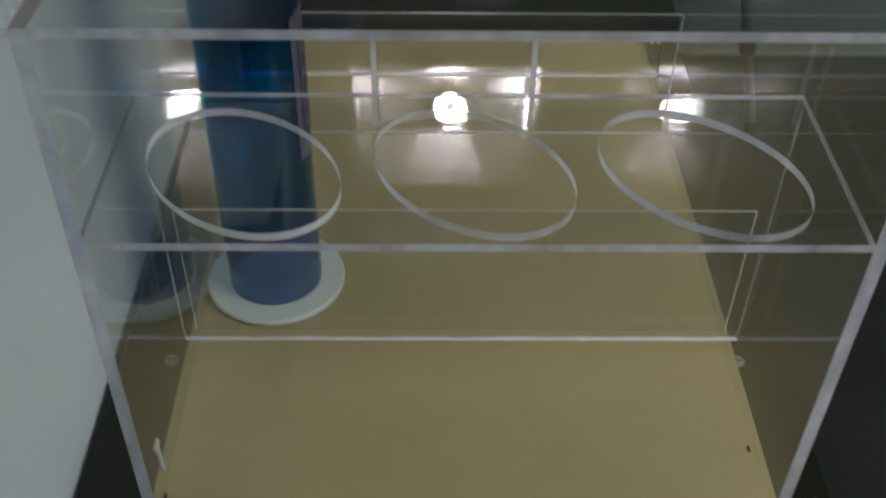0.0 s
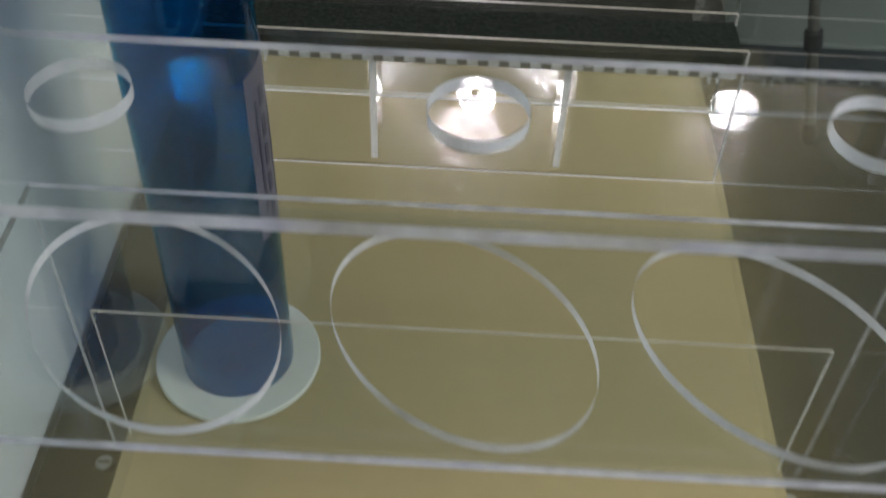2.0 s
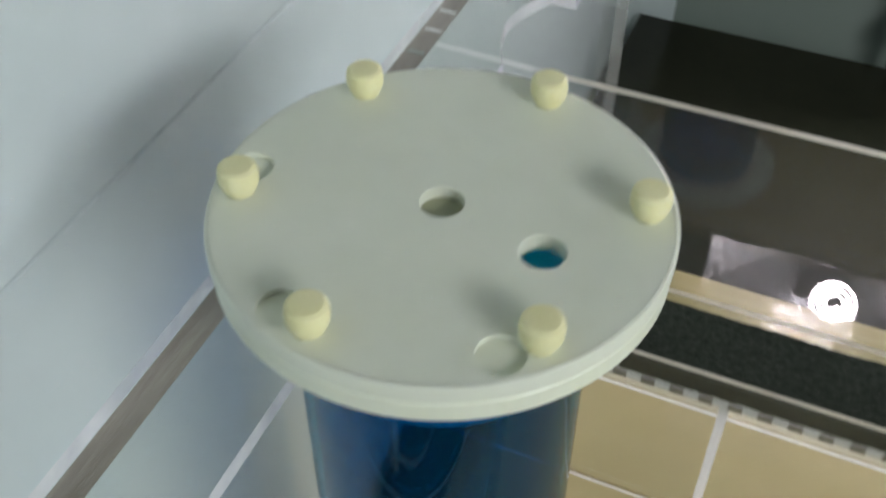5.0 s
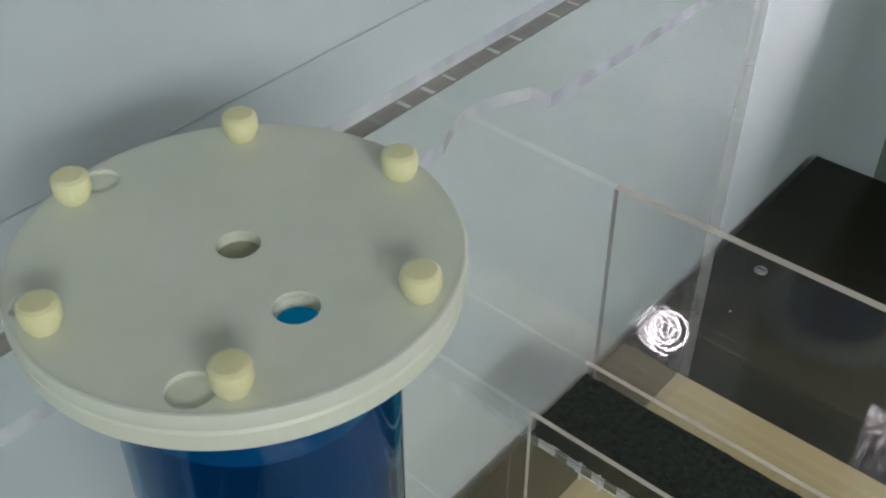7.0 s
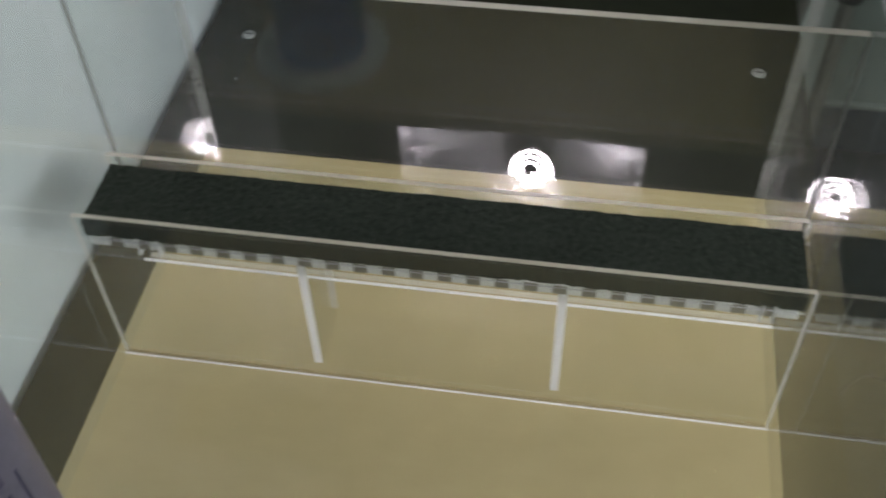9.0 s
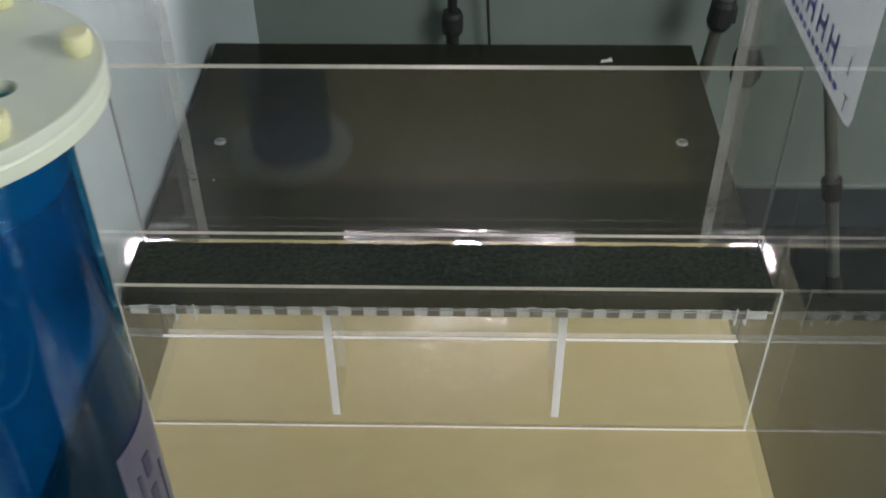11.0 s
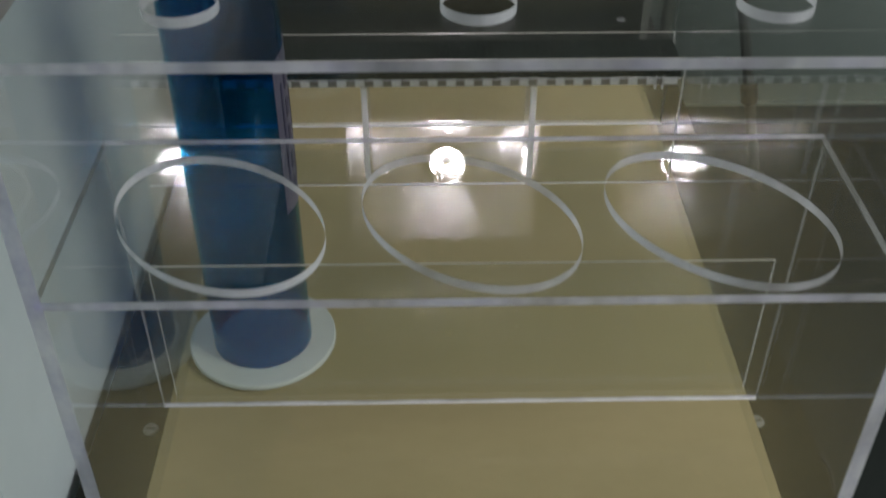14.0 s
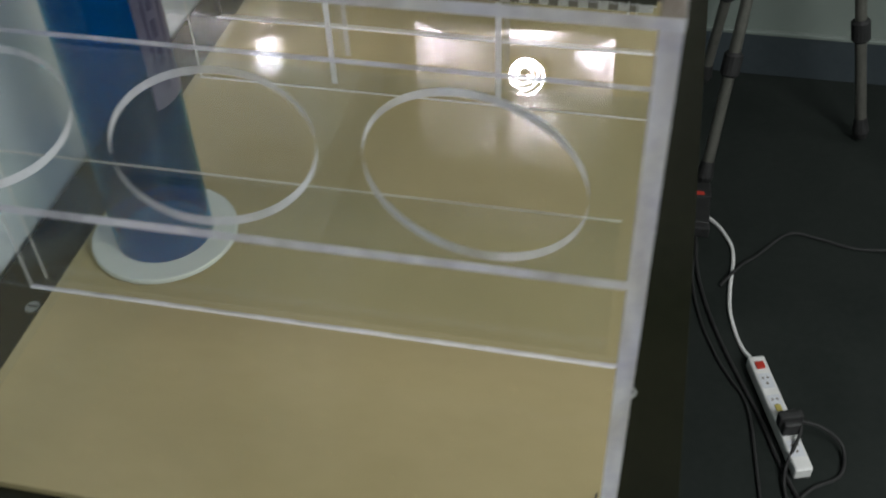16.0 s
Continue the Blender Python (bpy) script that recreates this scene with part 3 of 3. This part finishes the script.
part("underside", sheet(circle(0, 0, 0.0905, 120), [circle(0, 0, 0.0090, 32), circle(*HB, 0.0092, 32)], 0.6774, 0.6828, edge_mat=0), [NYLON, NYLON], lid)
part("rim", lathe([(0.0904, 0.6774), (0.0911, 0.6774), (0.0923, 0.6782), (0.0923, 0.6832), (0.0917, 0.6847), (0.0904, 0.6852)], 120, closed=True), NYLON, lid, smooth=True)
part("plug", lathe([(0, 0.6800), (0.0089, 0.6800), (0.0089, 0.6775), (0, 0.6775)], 24), PLUG, cyl)
for k in range(6):
    a = radians(SCREWS[k])
    sx, sy = SCREW_R * math.cos(a), SCREW_R * math.sin(a)
    part("thumb_screw", lathe([(0, 0.6982), (0.0062, 0.6980), (0.0077, 0.6968), (0.0082, 0.6940), (0.0080, 0.6905), (0.0071, 0.6878), (0.0062, 0.6866), (0.0060, 0.6854), (0, 0.6854)], 24, (sx, sy)), SCREW, cyl, smooth=True)


def wrap(a0, a1, z0, z1, r, n=24, slant=0.0):
    bm = bmesh.new()
    cols = []
    for k in range(n + 1):
        a = radians(a0 + (a1 - a0) * k / n)
        top = z1 - slant * k / n
        cols.append([bm.verts.new((rr * math.cos(a), rr * math.sin(a), z)) for rr, z in ((r, z0), (r, top), (r + 0.0006, top), (r + 0.0006, z0))])
    for c, d in zip(cols, cols[1:]):
        for i in range(4):
            j = (i + 1) % 4
            bm.faces.new((c[i], d[i], d[j], c[j]))
    bm.faces.new(cols[0])
    bm.faces.new(cols[-1][::-1])
    bmesh.ops.recalc_face_normals(bm, faces=bm.faces[:])
    return bm


lab = part("label_film", wrap(-31, 42, 0.23, 0.425, R + 0.0003, slant=-0.02), LABEL, cyl, "grey peeling label film with dark lettering bars")
for k, (a0, a1, z0, z1) in enumerate(((-13, -6, 0.385, 0.405), (-13, -6, 0.350, 0.372), (-13, -6, 0.316, 0.338), (-13, -6, 0.282, 0.304), (-13, -6, 0.250, 0.271), (-21, -18, 0.26, 0.395), (4, 6, 0.26, 0.38))):
    part("lettering_bar", wrap(a0, a1, z0, z1, R + 0.0011, 6), INK, lab)

# ---------------------------------------------------------------- softbox behind the table
SBX, SBY, SBZ = 0.005, 1.70, 0.81
soft = thing("softbox", "open silver-lined softbox with a lit spiral bulb on black stand", "softbox")


def shell(front, back, depth, flip):
    """A four-sided funnel from the front frame to the small back plate, its cloth slightly crumpled."""
    bm = bmesh.new()
    n, m = 72, 26
    for s in range(4):
        grid = []
        for j in range(m + 1):
            f = j / m
            hx, hz = front[0] + (back[0] - front[0]) * f, front[1] + (back[1] - front[1]) * f
            cs = [(-hx, -hz), (hx, -hz), (hx, hz), (-hx, hz)]
            a, b = cs[s], cs[(s + 1) % 4]
            row = []
            for i in range(n + 1):
                g = i / n
                bulge = 0.012 * math.sin(math.pi * g) * math.sin(math.pi * f)
                p = Vector((a[0] + (b[0] - a[0]) * g, depth * f, a[1] + (b[1] - a[1]) * g))
                nrm = Vector((p.x, 0, p.z)).normalized()
                fold = noise.noise(Vector((g * 1.8 + s * 7, f * 10, s)))           # folds run along the frame
                w = (0.020 * abs(fold) * (0.35 if s == 2 else 1.0) + 0.007 * noise.noise(p * 24) + 0.0025 * noise.noise(p * 60)) * math.sin(math.pi * g) ** 0.5
                row.append(bm.verts.new(p + nrm * (bulge + w + flip)))
            grid.append(row)
        for r0, r1 in zip(grid, grid[1:]):
            for i in range(n):
                bm.faces.new((r0[i], r0[i + 1], r1[i + 1], r1[i]))
    bmesh.ops.translate(bm, verts=bm.verts[:], vec=(SBX, SBY, SBZ))
    return bm


part("lining", shell((0.252, 0.345), (0.06, 0.06), 0.31, 0.0), FOIL, soft, "crumpled silver reflector lining")
part("outer_cloth", shell((0.256, 0.349), (0.064, 0.064), 0.315, 0.004), RUBBER, soft, "black outer cloth")
mount = part("mount", lathe([(0, 0), (0.07, 0), (0.07, 0.03), (0.03, 0.045), (0, 0.045)], 32), RUBBER, soft)
mount.matrix_basis = Matrix.Translation((SBX, SBY + 0.315, SBZ)) @ pose(0, 0, 0, -90, 0, 0)
axis, su = Vector((0.0, -0.72, -0.69)), Vector((1, 0, 0))
sv = axis.cross(su)
spiral = []
for k in range(170):
    f = k / 169
    a = f * 2 * math.pi * 3.3
    rr = 0.010 + 0.043 * f
    spiral.append(Vector((0.018, 1.815, 0.672)) + (su * math.cos(a) + sv * math.sin(a)) * rr - axis * (0.045 * f * f))
part("bulb", tube_along(spiral, 0.0037, 8), BULB, soft, "glowing white spiral bulb", smooth=True)
part("socket", tube_along([(0.018, 1.94, 0.73), (0.014, 1.97, 0.77), (0.005, 2.012, 0.81)], 0.02, 12), RUBBER, soft)
part("pole", tube_along([(-0.015, 2.03, -0.5), (-0.015, 2.03, 0.82)], 0.011, 12), BLACK_LEG, soft)
part("pole_lower", tube_along([(-0.015, 2.03, -0.70), (-0.015, 2.03, -0.16)], 0.015, 12), BLACK_LEG, soft)
part("collar", lathe([(0, -0.19), (0.022, -0.19), (0.024, -0.18), (0.024, -0.15), (0.02, -0.14), (0, -0.14)], 20, (-0.015, 2.03)), RUBBER, soft)
for k in range(3):
    a = radians(-90 + 120 * k)
    d = Vector((math.cos(a), math.sin(a), 0))
    b0 = Vector((-0.015, 2.03, -0.42))
    tip = Vector((-0.015, 2.03, FLOOR_Z + 0.008)) + d * (0.40 if k == 0 else 0.08)
    part("leg", tube_along([b0, tip], 0.008, 8), BLACK_LEG, soft)
lampcord = spline([(0.06, 2.03, 0.7), (0.05, 2.04, 0.25), (0.061, 2.05, -0.1), (0.078, 2.055, -0.45), (0.06, 2.05, FLOOR_Z + 0.01)])
part("cord", tube_along(lampcord, 0.0035, 6), RUBBER, soft)


# ---------------------------------------------------------------- tripod
tri = thing("camera_tripod", "aluminium camera tripod with black joints, standing beside the table", "tripod")
APEX = Vector((0.612, 1.93, 0.54))
for fx, fy in ((0.510, 1.556), (0.903, 1.808), (0.495, 1.999)):
    foot = Vector((fx, fy, FLOOR_Z + 0.012))
    top = APEX + (foot - APEX).normalized() * 0.03
    p = lambda f: top + (foot - top) * f
    leg = part("leg", tube_along([p(0), p(0.5)], 0.0175, 14), CHROME_LEG, tri, smooth=False)
    part("lower_section", tube_along([p(0.48), p(0.97)], 0.0140, 14), CHROME_LEG, leg)
    part("clamp", tube_along([p(0.455), p(0.465), p(0.50), p(0.51)], [0.022, 0.027, 0.027, 0.021], 16), RUBBER, leg)
    part("clamp", tube_along([p(0.745), p(0.75), p(0.785), p(0.79)], [0.017, 0.023, 0.023, 0.017], 16), RUBBER, leg)
    lever = part("clamp_lever", box((-0.006, -0.006, -0.02), (0.014, 0.006, 0.02), 0.002), RUBBER, leg)
    lever.location = p(0.485) + Vector((0.018, 0, 0))
    part("rubber_foot", tube_along([p(0.955), p(0.985), p(1.0)], [0.016, 0.021, 0.014], 14), RUBBER, leg)
part("column", tube_along([APEX + Vector((0, 0, -0.35)), APEX + Vector((0, 0, 0.2))], 0.012, 14), CHROME_LEG, tri)
part("shoulder", lathe([(0, -0.06), (0.03, -0.06), (0.045, -0.04), (0.045, 0.01), (0.02, 0.03), (0, 0.03)], 24, (APEX.x, APEX.y)), RUBBER, tri).location.z = APEX.z
part("head", box((APEX.x - 0.03, APEX.y - 0.04, APEX.z + 0.19), (APEX.x + 0.03, APEX.y + 0.04, APEX.z + 0.23), 0.006), RUBBER, tri)

# ---------------------------------------------------------------- power strip and cables on the floor
SC = Vector((0.679, 0.856, FLOOR_Z))
ang = math.atan2(0.728 - 0.99, 0.730 - 0.642)
strip = thing("power_strip", "white four-way power strip with a red switch lying on the floor", "power strip", at=SC)
strip.rotation_euler = (0, 0, ang)
strip.scale = (1.0, 0.76, 1.0)
part("body", box((-0.142, -0.0235, 0.0), (0.142, 0.0235, 0.030), 0.006, 3), RAIL_WHITE, strip)
part("switch", box((-0.124, -0.012, 0.029), (-0.106, 0.012, 0.034), 0.002), RED, strip, "red rocker switch")
for k in range(4):
    x = -0.075 + k * 0.056
    so = part("socket", box((x - 0.019, -0.017, 0.0295), (x + 0.019, 0.017, 0.0308), 0.0005, 1), CLOTH, strip)
    part("slot", box((x - 0.009, -0.010, 0.0305), (x - 0.005, -0.003, 0.0315)), SLOT_SHADE, so)
    part("slot", box((x - 0.009, 0.003, 0.0305), (x - 0.005, 0.010, 0.0315)), SLOT_SHADE, so)
    part("slot", box((x + 0.005, -0.003, 0.0305), (x + 0.010, 0.003, 0.0315)), SLOT_SHADE, so)
part("marker", box((-0.012, -0.008, 0.0309), (0.004, 0.008, 0.0330), 0.001), YELLOW, strip)
plugm = Matrix.Translation(SC) @ pose(0, 0, 0, 0, 0, math.degrees(ang))
pl = thing("power_plug", "black mains plug pushed into the power strip", "plug", at=plugm @ Vector((0.045, 0, 0.031)))
pl.rotation_euler = (0, 0, ang)
part("body", box((-0.020, -0.018, 0.0), (0.020, 0.018, 0.034), 0.006, 3), RUBBER, pl)
part("grip", box((-0.009, -0.024, 0.012), (0.009, 0.024, 0.044), 0.005, 2), RUBBER, pl)
fz = FLOOR_Z + 0.004


def cable(name, label, pts, r, m):
    tagged(finish(name, tube_along(spline(pts, 12), r, 8), m, smooth=True), label, "cable", "cables on the floor")


cable("cable", "white mains cable running over the floor to the power strip", [(0.46, 1.46, fz), (0.534, 1.43, fz), (0.578, 1.36, fz), (0.588, 1.30, fz), (0.582, 1.20, fz), (0.585, 1.12, fz), (0.608, 1.035, fz), (0.635, 0.986, fz + 0.01)], 0.0045, RAIL_WHITE)
cable("cable", "thin black cable lying across the dark floor", [(0.56, 1.21, fz), (0.603, 1.273, fz + 0.008), (0.64, 1.32, fz), (0.714, 1.409, fz), (0.78, 1.405, fz), (0.86, 1.385, fz), (0.947, 1.391, fz), (1.2, 1.41, fz), (1.6, 1.36, fz)], 0.0035, RUBBER)
cable("cable", "black cable along the table edge towards the power strip", [(0.50, 1.36, fz), (0.508, 1.25, fz), (0.533, 1.14, fz), (0.566, 1.04, fz), (0.603, 0.95, fz), (0.646, 0.85, fz), (0.683, 0.745, fz), (0.72, 0.66, fz), (0.76, 0.56, fz), (0.83, 0.4, fz)], 0.0045, RUBBER)
cable("cable", "second thin black cable beside the mains cable", [(0.505, 1.34, fz), (0.498, 1.22, fz), (0.520, 1.10, fz), (0.556, 1.00, fz), (0.590, 0.935, fz), (0.612, 0.90, fz), (0.628, 0.84, fz), (0.640, 0.72, fz), (0.655, 0.55, fz)], 0.0032, RUBBER)
pz = plugm @ Vector((0.045, 0, 0.06))
cable("cable", "black plug lead looping over the end of the power strip", [pz, (0.755, 0.815, FLOOR_Z + 0.045), (0.80, 0.80, fz + 0.01), (0.795, 0.74, fz), (0.745, 0.70, fz + 0.004), (0.70, 0.66, fz), (0.69, 0.72, fz + 0.01), (0.715, 0.80, FLOOR_Z + 0.05), pz + Vector((-0.004, 0.004, 0))], 0.0035, RUBBER)
ad = thing("power_adapter", "dark grey power adapter with a red sticker, on the floor", "adapter", at=(0.498, 1.46, FLOOR_Z))
part("body", box((-0.028, -0.075, 0.0), (0.030, 0.075, 0.032), 0.005, 3), BLACK_LEG, ad, "dark adapter housing")
part("cap", box((-0.03, -0.095, 0.001), (0.032, -0.072, 0.031), 0.005, 2), RUBBER, ad)
part("cap", box((-0.03, 0.015, 0.001), (0.032, 0.045, 0.034), 0.005, 2), RUBBER, ad)
part("sticker", box((-0.015, 0.022, 0.033), (0.015, 0.035, 0.0345)), RED, ad)

# ---------------------------------------------------------------- small things on the table
for x, y, r in ((0.4115, 0.0315, 0.0016), (0.333, -0.052, 0.0012), (-0.372, 1.245, 0.0013)):
    speck = tagged(finish("dust_speck", lathe([(0, r), (r * 0.8, r * 0.7), (r, 0.0), (0, 0)], 8), PAPER), "tiny white dust speck on the black tabletop", "speck", "dust specks")
    speck.location = (x, y, TT)
scrap = bmesh.new()
vs = [scrap.verts.new(p) for p in ((0, 0, 0.0005), (0.022, 0.002, 0.002), (0.020, 0.012, 0.004), (0.009, 0.008, 0.0015), (0.004, 0.011, 0.001))]
scrap.faces.new(vs)
bmesh.ops.solidify(scrap, geom=scrap.faces[:], thickness=0.0003)
sc = finish("paper_scrap", scrap, PAPER)
sc.location = (0.258, 1.60, TT)
tagged(sc, "tiny torn scrap of white paper on the black tabletop", "paper scrap")
wire = spline([(0.148, -0.066, TT + 0.001), (0.144, -0.048, TT + 0.003), (0.151, -0.026, TT + 0.003), (0.180, -0.009, TT + 0.003), (0.215, -0.012, TT + 0.002), (0.245, -0.020, TT + 0.001)], 10)
tagged(finish("wire", tube_along(wire, 0.0008, 6), CHROME_LEG, smooth=True), "thin pale wire curled on the black tabletop", "wire")
